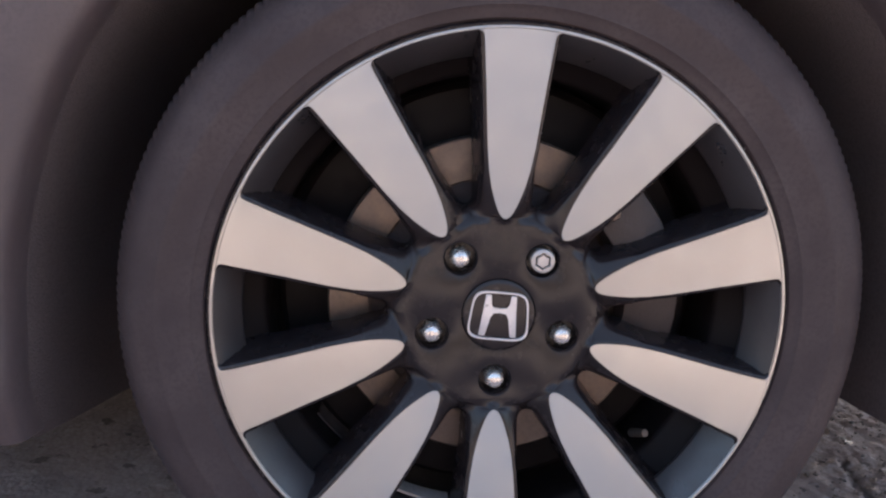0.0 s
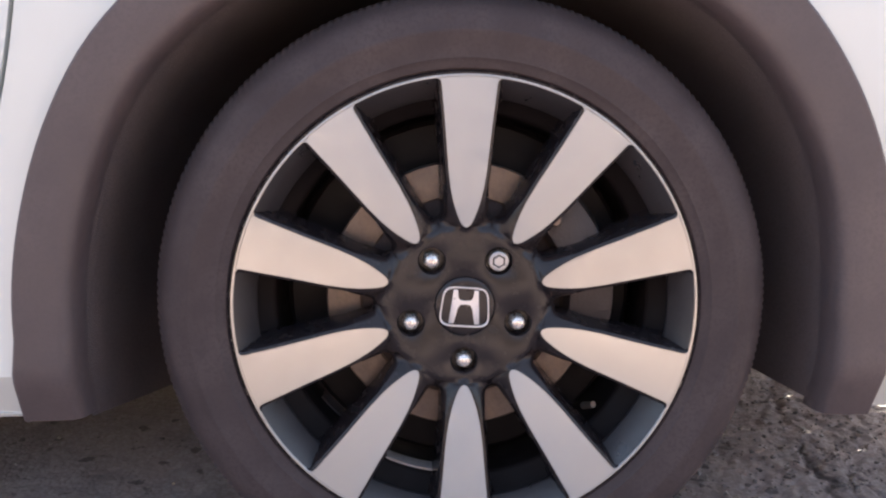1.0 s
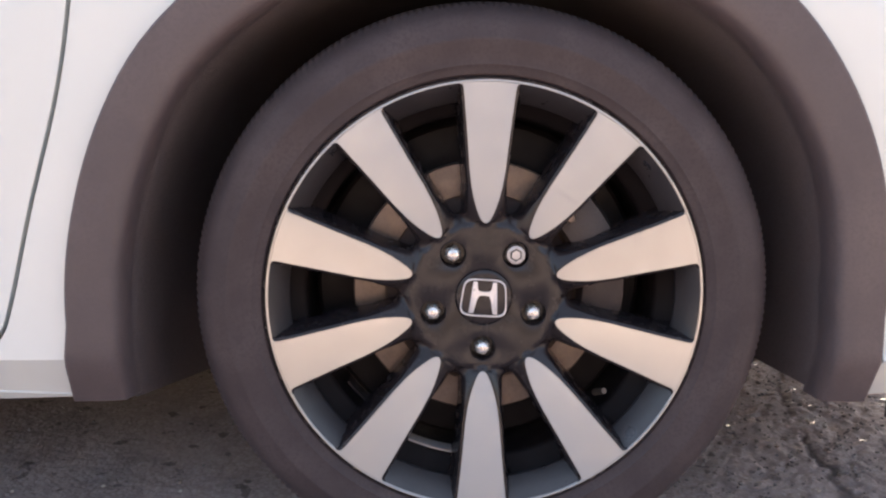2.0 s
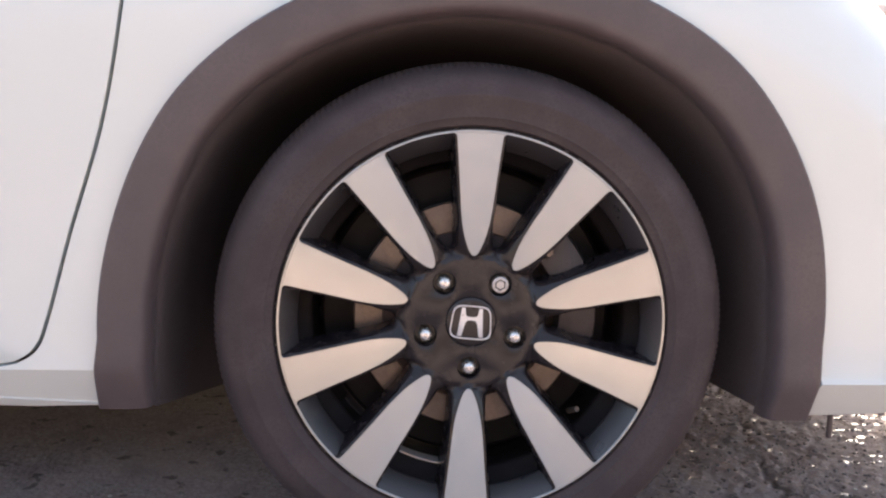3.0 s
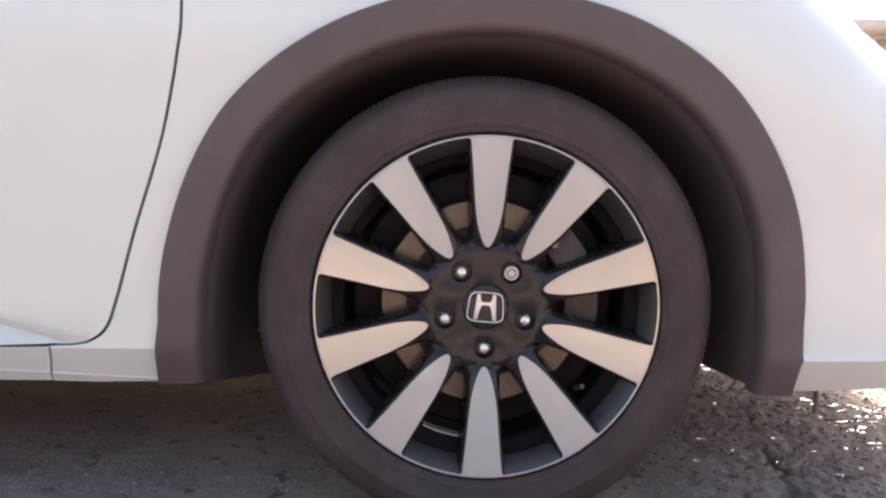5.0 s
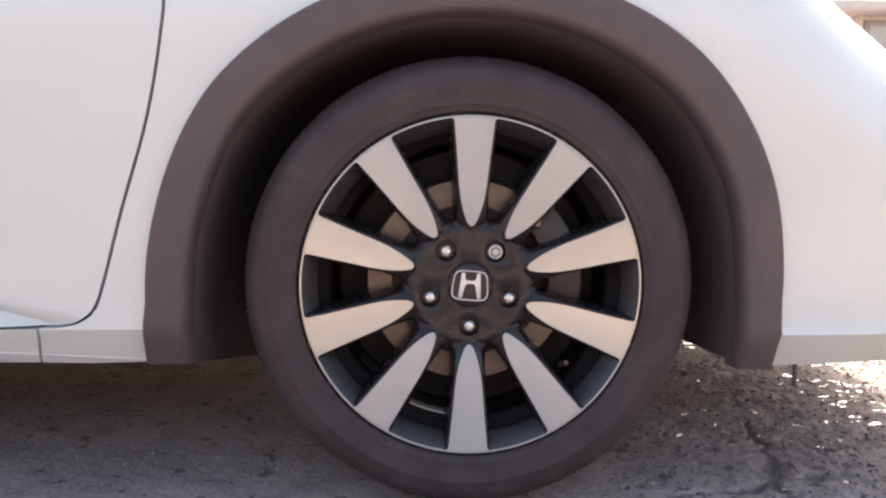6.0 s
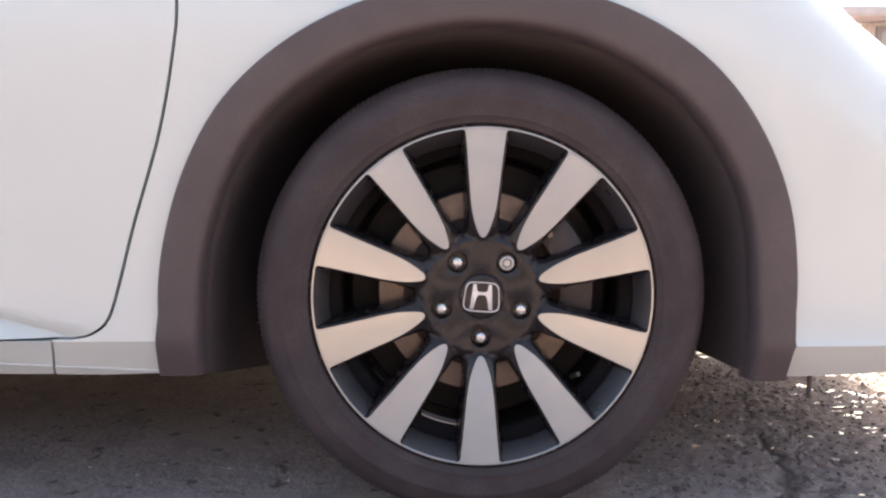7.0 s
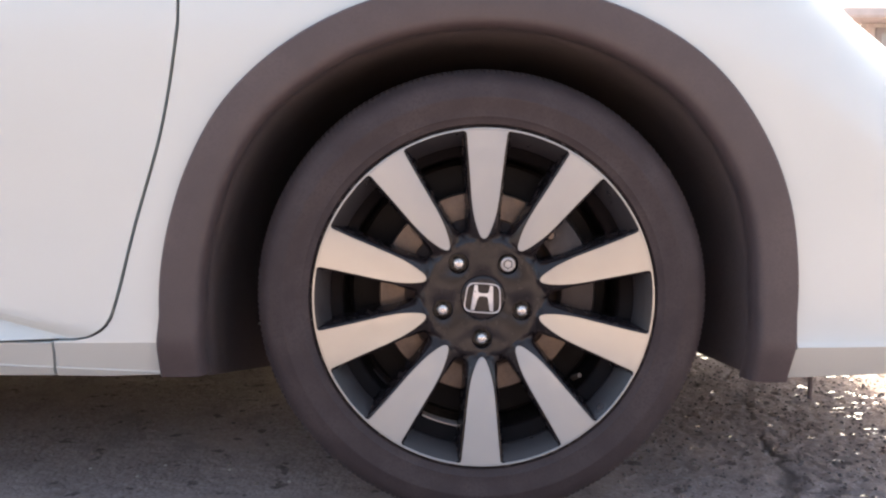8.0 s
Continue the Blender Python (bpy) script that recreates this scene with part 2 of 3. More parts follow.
def flank(x, z):
    """The depth y of the car's side."""
    y = 0.0135 + 0.10 * max(0, z - 0.50) ** 2 + 0.02 * max(0, 0.42 - z) ** 2
    if z < skirt(x):
        y += (skirt(x) - z) * (0.58 if x < 0 else 0.82)
    roll = 0.0095 if x > 0 else 0.0016
    y -= roll * math.exp(-(z - skirt(x)) / 0.020) if z > skirt(x) else roll
    if x > 0.46:
        y += 0.42 * (x - 0.46) ** 2
    s = z - (shoulder(x) - 0.27)
    if s > 0:
        y += 0.24 * (1 - math.sqrt(max(0, 1 - min(1, s / 0.27) ** 2)))
    if x < -0.45:
        y += 0.006 * math.exp(-((z - 0.42) / 0.1) ** 2) * min(1, (-0.45 - x) / 0.3)
    return y


def panel(name, outline, depth, mat, label="", cuts_z=(), step=0.03, lip=0.018, angle=24, cuts=()):
    """A pressed panel: an outline in (x, z) cut into a fine mesh, laid on the depth and turned in at its rim."""
    bm = bmesh.new()
    bm.faces.new([bm.verts.new((p[0], 0, p[1])) for p in outline])
    xs, zs = [p[0] for p in outline], [p[1] for p in outline]
    planes = [((k * step, 0, 0), (1, 0, 0)) for k in range(math.ceil(min(xs) / step), math.floor(max(xs) / step) + 1)]
    planes += [((0, 0, k * step), (0, 0, 1)) for k in range(math.ceil(min(zs) / step), math.floor(max(zs) / step) + 1)]
    planes += [((0, 0, z), (0, 0, 1)) for z in cuts_z] + list(cuts)
    for co, no in planes:
        bmesh.ops.bisect_plane(bm, geom=bm.verts[:] + bm.edges[:] + bm.faces[:], dist=1e-6, plane_co=co, plane_no=no)
    for v in bm.verts:
        v.co.y = depth(v.co.x, v.co.z)
    rim = [e for e in bm.edges if e.is_boundary]
    made = bmesh.ops.extrude_edge_only(bm, edges=rim)["geom"]
    for v in made:
        if isinstance(v, bmesh.types.BMVert):
            v.co.y += lip
    bmesh.ops.bevel(bm, geom=rim, offset=0.0028, segments=4, affect="EDGES", clamp_overlap=True)
    return body_part(name, bm, mat, label, angle)


SEAM = curve([(-0.392, 0.975), (-0.396, 0.72), (-0.4015, 0.648), (-0.4232, 0.535), (-0.462, 0.41), (-0.4885, 0.317), (-0.5035, 0.279), (-0.526, 0.262), (-0.550, 0.2565)], 6)
path = arch_path()
TOP = [(0.99 - 0.07 * k, shoulder(0.99 - 0.07 * k)) for k in range(13)]
outline = [tuple(p) for p in SEAM] + [(-0.578, 0.2555), (-0.5805, 0.240), (-0.5907, 0.2005)]
outline += [(-0.52, 0.1995)] + [(x, z) for (x, z), _ in path]
outline += [(0.55, 0.195), (0.70, 0.200), (0.85, 0.210), (0.97, 0.225), (0.99, 0.29)] + TOP


def sill_lip(x):
    """The height of the narrow ledge along the sill."""
    return 0.2060 - 0.060 * (x + 0.45)


LIP_CUTS = [((-0.45, 0, 0.2060 + d), (0.060, 0, 1)) for d in (0.0026, 0.0014, 0.0, -0.0012)]


def rocker(x, z):
    """The flank with the sill's bright lower lip, left of the wheel."""
    y = flank(x, z)
    if x < -0.40 and z < 0.25:
        lip = sill_lip(x)
        y -= 0.0022 * min(1, max(0, (lip + 0.0014 - z) / 0.0014))
        y += 0.25 * max(0, lip - z)
    return y


panel("quarter_panel", outline, rocker, PAINT, cuts_z=(skirt(-1), skirt(1)), step=0.025, cuts=LIP_CUTS)
panel("sill", [(-1.6, 0.2540), (-0.5815, 0.2540), (-0.5840, 0.240), (-0.5942, 0.2010), (-1.6, 0.2010)], rocker, PAINT, cuts_z=(skirt(-1),), cuts=LIP_CUTS)
panel("rear_side", [(-1.606, 0.2045), (-1.606, 0.975), (-2.5, 0.975), (-3.4, 0.95), (-3.4, 0.25), (-2.5, 0.2045)], flank, PAINT, cuts_z=(skirt(-1),), step=0.1)


def door_depth(x, z):
    """The flank with the door's lower crease, which runs out to a point."""
    y = flank(x, z)
    line = 0.2595 + max(0, -0.565 - x) * 0.27
    reach = min(1, max(0, (-0.556 - x) / 0.026))
    blend = min(1, max(0, (-0.510 - x) / 0.07))
    d = z - line
    if d > 0:
        y += 0.012 * blend * max(0, 1 - d / 0.017) ** 1.5
    else:
        y += 0.012 * blend - 0.70 * reach * min(-d, 0.045)
    return y


edge = [(p[0] - 0.0045, p[1] + 0.0015) for p in SEAM]
panel("door", edge + [(-0.60, 0.2578), (-0.80, 0.2578), (-1.6, 0.2578), (-1.6, 0.975)], door_depth, PAINT, cuts_z=(0.2625, 0.266, 0.270), step=0.02, angle=16,
             cuts=[((-0.56, 0, 0.259 + d), (0.261, 0, 0.965)) for d in (-0.02, -0.012, -0.005, -0.002, -0.00085, 0.0005, 0.003, 0.006, 0.012, 0.02, 0.03, 0.04, 0.05)])

# arch trim: one moulding swept along the arch
bm = bmesh.new()
rings = []
for (ox, oz), (ix, iz) in path:
    low = max(0, skirt(ox) - min(oz, iz)) * 0.42
    row = []
    for u, y in ((0.0, 0.030), (0.0, 0.010), (0.02, 0.0055), (0.06, 0.004), (0.5, 0.0044), (0.76, 0.0054), (0.85, 0.0070), (0.91, 0.0100), (0.95, 0.0145), (0.98, 0.0215), (0.99, 0.030), (0.985, 0.042)):
        row.append(bm.verts.new((ox + (ix - ox) * u, y + low, oz + (iz - oz) * u - (0.24 if ox < 0 else 0.08) * min(1, max(0, ARCH_Z - oz) / 0.095) * max(0, y - 0.03))))
    rings.append(row)
for p, q in zip(rings, rings[1:]):
    for k in range(len(p) - 1):
        bm.faces.new((p[k], p[k + 1], q[k + 1], q[k]))
for row in (rings[0], rings[-1]):
    bm.faces.new(row)
body_part("arch_trim", bm, PLASTIC, "unpainted black plastic wheel arch trim", 30)

# wheel arch liner: a half drum with shallow ribs and its back wall
bm = bmesh.new()
rings = []
for (ox, oz), (ix, iz) in path:
    low = max(0, skirt(ox) - min(oz, iz)) * 0.42
    row = []
    for y, dip in ((0.024 + low, 0.0), (0.040 + low, 0.0), (0.070 + low, 0.0004), (0.12, 0.0008), (0.18, 0.0010), (0.40, 0.0012), (0.62, 0.0012)):
        u = 0.98 + dip / 0.06
        z = oz + (iz - oz) * u
        # left side hangs lower, a dark sheet over ground that lies in shade
        drop = min(1, max(0, ARCH_Z - z) / 0.095) * max(0, y - 0.03) * (0.24 if ox < 0 else 0.08)
        row.append(bm.verts.new((ox + (ix - ox) * u, y, max(z, 0.201) - drop if ox > 0 else z - drop)))
    rings.append(row)
for p, q in zip(rings, rings[1:]):
    for k in range(len(p) - 1):
        bm.faces.new((p[k], p[k + 1], q[k + 1], q[k]))
bm.faces.new([r[-1] for r in rings])
body_part("wheel_arch_liner", bm, LINER, "dusty dark wheel arch liner", 40)

# drain tube under the bumper
bm = bmesh.new()
bmesh.ops.create_cone(bm, cap_ends=True, segments=12, radius1=0.0035, radius2=0.0035, depth=0.055)
bmesh.ops.translate(bm, verts=bm.verts[:], vec=(0.483, 0.075, 0.180))
body_part("drain_tube", bm, PLASTIC, "short black tube hanging below the bumper")


# the rest of the shell, closed above, behind and below
def section(x):
    """A ring of (y, z) across the car at x, from the near shoulder over the top to the underside."""
    zs = shoulder(x)
    ys = flank(x, zs)
    cabin = 0.0
    if x < -0.25:
        cabin = 0.5 * min(1, (-0.25 - x) / 0.9)
    if x < -2.3:
        cabin *= max(0, 1 - (-2.3 - x) / 0.9)
    far = 1.76 - ys
    return [(ys, zs - 0.001), (ys + 0.05, zs + 0.02 + cabin * 0.1), (ys + 0.16 + cabin * 0.12, zs + 0.05 + cabin * 0.85), (0.88, zs + 0.075 + cabin),
            (far - 0.16 - cabin * 0.12, zs + 0.05 + cabin * 0.85), (far - 0.05, zs + 0.02 + cabin * 0.1), (far, zs), (far + 0.1, 0.5 if zs > 0.55 else zs - 0.05), (far, 0.21), (0.35, 0.21)]


bm = bmesh.new()
rows = []
for k in range(46):
    x = -3.4 + k * (4.39 / 45)
    rows.append([bm.verts.new((x, y, z)) for y, z in section(x)])
for p, q in zip(rows, rows[1:]):
    for k in range(len(p) - 1):
        bm.faces.new((p[k], p[k + 1], q[k + 1], q[k]))
bm.faces.new(rows[0])
bm.faces.new(rows[-1])
body_part("body_shell", bm, SHELL)
# unseen floor, hung low to block light from the far side
bm = bmesh.new()
box(bm, -3.38, -0.46, 0.36, 1.64, 0.125, 0.235, 0.02)
part("floor_light_block", bm, UNDER, car)
# unseen box behind the wheel, added to block light, and the front tray
bm = bmesh.new()
box(bm, -0.44, 0.52, 0.66, 1.60, 0.140, 0.235, 0.015)
box(bm, 0.54, 0.93, 0.30, 1.46, 0.190, 0.235, 0.015)
part("undertray_light_block", bm, UNDER, car)
bm = bmesh.new()
box(bm, -3.38, -0.43, 0.34, 0.36, 0.2, 0.9)
box(bm, 0.43, 0.8, 0.34, 0.36, 0.24, 0.5)
part("inner_wall", bm, UNDER, car)

# ---- the wheel ----
rim_profile = [(0.2325, 0.016), (0.2330, 0.008), (0.2322, 0.004), (0.2303, 0.0018), (0.2288, 0.0022), (0.2258, 0.0022)]
wheel = part("wheel", revolve(rim_profile, 144), BLACK, car, "black alloy wheel with ten machined silver spokes", 40)
wheel.location = HUB
part("rim_lip", revolve([(0.2262, 0.0020), (0.2245, 0.0040), (0.2092, 0.0272), (0.2083, 0.0292), (0.2086, 0.0310), (0.2100, 0.0325)], 144), BARREL, wheel, "dusty dark inner slope of the rim", 40)
part("barrel", revolve([(0.2100, 0.0325), (0.2135, 0.034), (0.2070, 0.045), (0.1975, 0.0535), (0.1950, 0.056), (0.1940, 0.060), (0.1936, 0.15), (0.2050, 0.185), (0.2250, 0.195), (0.2330, 0.200)], 120), DULL, wheel, "dull dark inner barrel of the wheel", 40)


def spin(degrees):
    return Matrix.Rotation(radians(degrees + AXLE_TURN), 4, "Y")


TIP = 0.0812


def half_width(r):
    """Half the width of a polished spoke face at radius r."""
    stops = ((TIP, 0.0), (0.0818, 0.0018), (0.0828, 0.0032), (0.0846, 0.0047), (0.0870, 0.0061), (0.0910, 0.0079), (0.0980, 0.0105), (0.1070, 0.0133), (0.1200, 0.0162), (0.1380, 0.0187),
             (0.1700, 0.0216), (0.2050, 0.0250), (0.2200, 0.0265), (0.2236, 0.0272), (0.2250, 0.0284), (0.2262, 0.0312))
    for (r0, w0), (r1, w1) in zip(stops, stops[1:]):
        if r <= r1:
            return w0 + (w1 - w0) * (r - r0) / (r1 - r0)
    return stops[-1][1]


def face_y(r):
    """How far a spoke's face stands behind the rim's edge."""
    u = (0.2262 - r) / 0.145
    return 0.0195 * u * (0.72 + 0.28 * u)


radii = [TIP, 0.0818, 0.0828, 0.0846, 0.0870, 0.0910, 0.0980, 0.1070, 0.1200, 0.1380, 0.1550, 0.1700, 0.1880, 0.2050, 0.2200, 0.2236, 0.2250, 0.2262]


def spoke_point(r, s, grow=0.0, y=0.0):
    """A point on a spoke: s from -1 to 1 across it; the outer end follows the rim."""
    x = s * (half_width(r) + grow)
    z = math.sqrt(max(1e-9, r * r - x * x)) if r > 0.2 else r
    return Vector((x, face_y(r) + y, z))


# machined face
bm = bmesh.new()
rows = []
for r in radii:
    rows.append([bm.verts.new(spoke_point(r, s, 0, -0.0006 + (0.0008 if abs(s) == 1 else 0))) for s in (-1, -0.985, -0.5, 0, 0.5, 0.985, 1)])
for p, q in zip(rows, rows[1:]):
    for k in range(6):
        bm.faces.new((p[k], p[k + 1], q[k + 1], q[k]))
bmesh.ops.remove_doubles(bm, verts=bm.verts[:], dist=1e-5)
spoke_face = part("spoke_face", bm, MACHINED, wheel, "machined silver spoke face", 18)
spoke_face.matrix_basis = spin(0)
# painted spoke body: its flanks fall away from the face, spread out towards the hub and close round the inner end of each opening
PCD, POCKET, FACE, HUB_R = 0.05715, 0.0145, 0.0252, 0.0740
TAN = math.tan(radians(18))
GAP = ((0.0875, 0.0), (0.0880, 0.0022), (0.0888, 0.0042), (0.0900, 0.0060), (0.0918, 0.0078), (0.0945, 0.0095), (0.0985, 0.0111), (0.1040, 0.0130), (0.1120, 0.0158), (0.1220, 0.0192))


def opening(r):
    """Half the width of the opening between two spokes near the hub."""
    for (r0, w0), (r1, w1) in zip(GAP, GAP[1:]):
        if r <= r1:
            return w0 + (w1 - w0) * max(0, r - r0) / (r1 - r0)
    return GAP[-1][1]


def web(r):
    """The width of the sloping flank beside the face."""
    if r < 0.122:
        return max(0.0036, r * TAN - half_width(max(r, TIP)) * (r >= TIP) - opening(r))
    return 0.0039 - 0.0009 * min(1, (r - 0.122) / 0.08)


def ease(u):
    u = min(1, max(0, u))
    return u * u * (3 - 2 * u)


bm = bmesh.new()
rows = []
ACROSS = (0.0, 0.06, 0.16, 0.30, 0.46, 0.64, 0.80, 0.91, 0.97, 1.0)
body_r = [HUB_R, HUB_R + 0.0003, HUB_R + 0.0006, 0.0750, 0.0760, 0.0772, 0.0785, 0.0797, 0.0806] + radii[:4] + [0.0860, 0.0875, 0.0880, 0.0888, 0.0900, 0.0918, 0.0945, 0.0985, 0.1040, 0.1120, 0.1220] + radii[9:]
for r in body_r:
    hw = half_width(r) if r >= TIP else 0.0
    wide = web(r)
    closed = r < 0.0875
    side = []
    for u in ACROSS:
        d = u * wide
        x = hw + d
        away = d if r >= TIP else math.hypot(x, TIP - r)
        y = face_y(max(r, TIP)) + 0.0004 + 0.80 * away * away / (away + 0.0022)
        k = ease((r - HUB_R) / (0.0068 + 0.5 * away))
        y = FACE + (y - FACE) * k
        # the lip of the opening rolls over
        lip = ease((u - 0.80) / 0.2) * 0.0025 * (1.0 if not closed else ease((r - 0.080) / 0.0075))
        if r > 0.2:
            z = math.sqrt(max(1e-9, r * r - x * x))
        else:
            z = r
        side.append((x, y + lip, z))
    if not closed:
        # flanks run back, with a fillet into the rim at the outer end
        x, y, z = side[-1]
        draft = ease((r - 0.088) / 0.02)
        fillet = 0.017 * max(0, (r - 0.196) / 0.0302) ** 2
        for grow, back in ((0.0006 + 0.0004 * draft + fillet * 0.4, 0.022), (0.0016 + 0.0012 * draft + fillet, 0.036), (0.0030 + 0.0016 * draft + fillet, 0.052)):
            xx = x + grow
            zz = math.sqrt(max(1e-9, r * r - xx * xx)) if r > 0.2 else z
            side.append((xx, max(y + 0.002, back), zz))
    else:
        x, y, z = side[-1]
        side += [(x, y + 0.00001 * k, z) for k in (1, 2, 3)]
    rows.append([bm.verts.new((-x, y, z)) for x, y, z in side[:0:-1]] + [bm.verts.new(p) for p in side])
for p, q in zip(rows, rows[1:]):
    for k in range(len(p) - 1):
        bm.faces.new((p[k], p[k + 1], q[k + 1], q[k]))
bmesh.ops.remove_doubles(bm, verts=bm.verts[:], dist=4e-5)
spoke = part("spoke", bm, BLACK, wheel, "gloss black spoke body", 75)
spoke.matrix_basis = spin(0)
for k in range(1, 10):
    again(spoke, wheel, spin(36 * k))
    again(spoke_face, wheel, spin(36 * k))
part("rim_edge", revolve([(0.2262, 0.0020), (0.2264, -0.0003), (0.2268, -0.0006), (0.2282, -0.0006), (0.2286, -0.0002), (0.2288, 0.0020)], 144), MACHINED, wheel, "thin machined silver rim edge", 60)

# hub with five recessed bolt pockets
bm = bmesh.new()


def ring_of(bm, cx, cz, r, y, n):
    vs = [bm.verts.new((cx + r * math.sin(2 * math.pi * i / n), y, cz + r * math.cos(2 * math.pi * i / n))) for i in range(n)]
    return vs, [bm.edges.new((vs[i], vs[(i + 1) % n])) for i in range(n)]


def bridge(bm, a, b):
    n = len(a)
    for i in range(n):
        bm.faces.new((a[i], a[(i + 1) % n], b[(i + 1) % n], b[i]))


outer, es = ring_of(bm, 0, 0, HUB_R, FACE, 160)
for v in outer:
    # ten flats, one before each spoke
    off = (math.degrees(math.atan2(v.co.x, v.co.z)) - AXLE_TURN + 18) % 36 - 18
    v.co.x, v.co.z = v.co.x / math.cos(radians(off)), v.co.z / math.cos(radians(off))
edges = list(es)
inner, es = ring_of(bm, 0, 0, 0.0312, FACE, 48)
edges += es
bolts = [radians(36 + 72 * k + AXLE_TURN) for k in range(5)]
pockets = []
for w in bolts:
    vs, es = ring_of(bm, PCD * math.sin(w), PCD * math.cos(w), POCKET, FACE, 28)
    pockets.append((w, vs))
    edges += es
bmesh.ops.triangle_fill(bm, edges=edges, use_beauty=True, use_dissolve=False)
for w, vs in pockets:
    last = vs
    for r, y in ((0.01425, FACE + 0.0002), (0.0139, FACE + 0.0007), (0.0134, FACE + 0.0017), (0.0130, FACE + 0.0032), (0.0126, FACE + 0.0060), (0.0122, FACE + 0.016)):
        nxt, _ = ring_of(bm, PCD * math.sin(w), PCD * math.cos(w), r, y, 28)
        bridge(bm, last, nxt)
        last = nxt
    bm.faces.new(last)
last = inner
for r, y in ((0.0309, FACE + 0.0002), (0.0307, FACE + 0.0006), (0.0305, FACE + 0.006)):
    nxt, _ = ring_of(bm, 0, 0, r, y, 48)
    bridge(bm, last, nxt)
    last = nxt
bm.faces.new(last)
part("hub", bm, BLACK, wheel, angle=40)
part("centre_cap", revolve([(0.0, 0.0222), (0.012, 0.0223), (0.022, 0.0228), (0.0262, 0.0234), (0.0285, 0.0240), (0.0298, 0.0248), (0.0303, 0.0258), (0.0304, 0.031)], 64), BLACK, wheel, "round black centre cap", 40)


# emblem: a rounded frame with a simple bridged shape inside
def slab(bm, pts, y0, y1):
    """A flat bevelled plate with the outline pts in (x, z)."""
    n = len(pts)
    cx, cz = sum(p[0] for p in pts) / n, sum(p[1] for p in pts) / n
    a = [bm.verts.new((x, y1, z)) for x, z in pts]
    b = [bm.verts.new((x, y0 + 0.0004, z)) for x, z in pts]
    c = [bm.verts.new((cx + (x - cx) * 0.97, y0, cz + (z - cz) * 0.97)) for x, z in pts]
    bridge(bm, a, b)
    bridge(bm, b, c)
    bmesh.ops.triangle_fill(bm, edges=[bm.edges.get((c[i], c[(i + 1) % n])) for i in range(n)], use_beauty=True)


def frame_line(w, h, n=64):
    """A rounded trapezium, wider below."""
    pts = []
    for i in range(n):
        q = 2 * math.pi * i / n
        s, c = math.sin(q), math.cos(q)
        x = math.copysign(abs(s) ** 0.42, s)
        z = math.copysign(abs(c) ** 0.42, c)
        pts.append((w * x * (1 - 0.075 * z), h * z))
    return pts


bm = bmesh.new()
lines = []
for w, h, y in ((0.0243, 0.0206, 0.0235), (0.0243, 0.0206, 0.0209), (0.0240, 0.0203, 0.0205), (0.0231, 0.0194, 0.0205), (0.0228, 0.0191, 0.0209), (0.0228, 0.0191, 0.0235)):
    lines.append([bm.verts.new((x, y, z)) for x, z in frame_line(w, h)])
for p, q in zip(lines, lines[1:]):
    bridge(bm, p, q)
frame_part = part("emblem_frame", bm, SILVER, wheel, "silver rounded emblem frame", 50)
bm = bmesh.new()
half = [(0.0085, 0.0174), (0.0126, 0.0174), (0.0155, -0.0174), (0.0108, -0.0174), (0.0077, -0.0020), (0.0054, 0.0022), (0.0, 0.0030)]
up = [(0.0, 0.0066), (0.0056, 0.0072), (0.0076, 0.0098)]
right = up + half
slab(bm, right[::-1] + [(-x, z) for x, z in right[1:-1]], 0.0205, 0.0235)
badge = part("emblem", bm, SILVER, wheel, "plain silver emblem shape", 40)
for o in (frame_part, badge):
    o.matrix_basis = Matrix.Rotation(radians(4.2), 4, "Y")

# lug nuts: a hexagonal skirt with a domed head; one locking nut with a ring face
def nut_mesh(lock):
    bm = bmesh.new()
    if lock:
        prof = [(0.0, 0.0153), (0.0030, 0.0153), (0.0051, 0.0154), (0.0055, 0.0158), (0.0057, 0.0185), (0.0069, 0.0185), (0.0071, 0.0158), (0.0075, 0.0153), (0.0100, 0.0153), (0.0110, 0.0160), (0.0113, 0.0175), (0.0113, 0.030)]
        bm.free()
        bm = revolve(prof, 72)
        for v in bm.verts:
            r = math.hypot(v.co.x, v.co.z)
            if 0.0045 < r < 0.0078:
                f = 1 + 0.085 * math.cos(6 * math.atan2(v.co.x, v.co.z))
                v.co.x *= f
                v.co.z *= f
        return bm
    prof = [(0.0098, 0.034), (0.0098, 0.0232), (0.0092, 0.0222), (0.0086, 0.0216), (0.0085, 0.0190), (0.0076, 0.0166), (0.0056, 0.0150), (0.0028, 0.0141), (0.0, 0.0139)]
    bm.free()
    bm = revolve(prof, 36)
    for v in bm.verts:
        if v.co.y > 0.0214:
            q = (math.atan2(v.co.x, v.co.z) + math.pi / 6) % (math.pi / 3) - math.pi / 6
            f = 0.92 / math.cos(q)
            v.co.x *= f
            v.co.z *= f
    return bm


first = None
for k, w in enumerate(bolts):
    at = Matrix.Translation((PCD * math.sin(w), 0.0085, PCD * math.cos(w))) @ Matrix.Rotation(0.7 * k, 4, "Y") @ Matrix.Diagonal((0.88, 1, 0.88, 1))
    if k == 0:
        lock = part("locking_nut", nut_mesh(True), NUT_STEEL, wheel, "silver locking wheel nut with a star socket", 40)
        lock.matrix_basis = at
        # flat black ring that paints the shade inside the key groove
        part("groove_shade", revolve([(0.0050, 0.0182), (0.0079, 0.0182)], 36), BLACK, wheel).matrix_basis = at
    elif first is None:
        first = part("lug_nut", nut_mesh(False), CHROME, wheel, "worn chrome lug nut", 40)
        first.matrix_basis = at
    else:
        again(first, wheel, at)

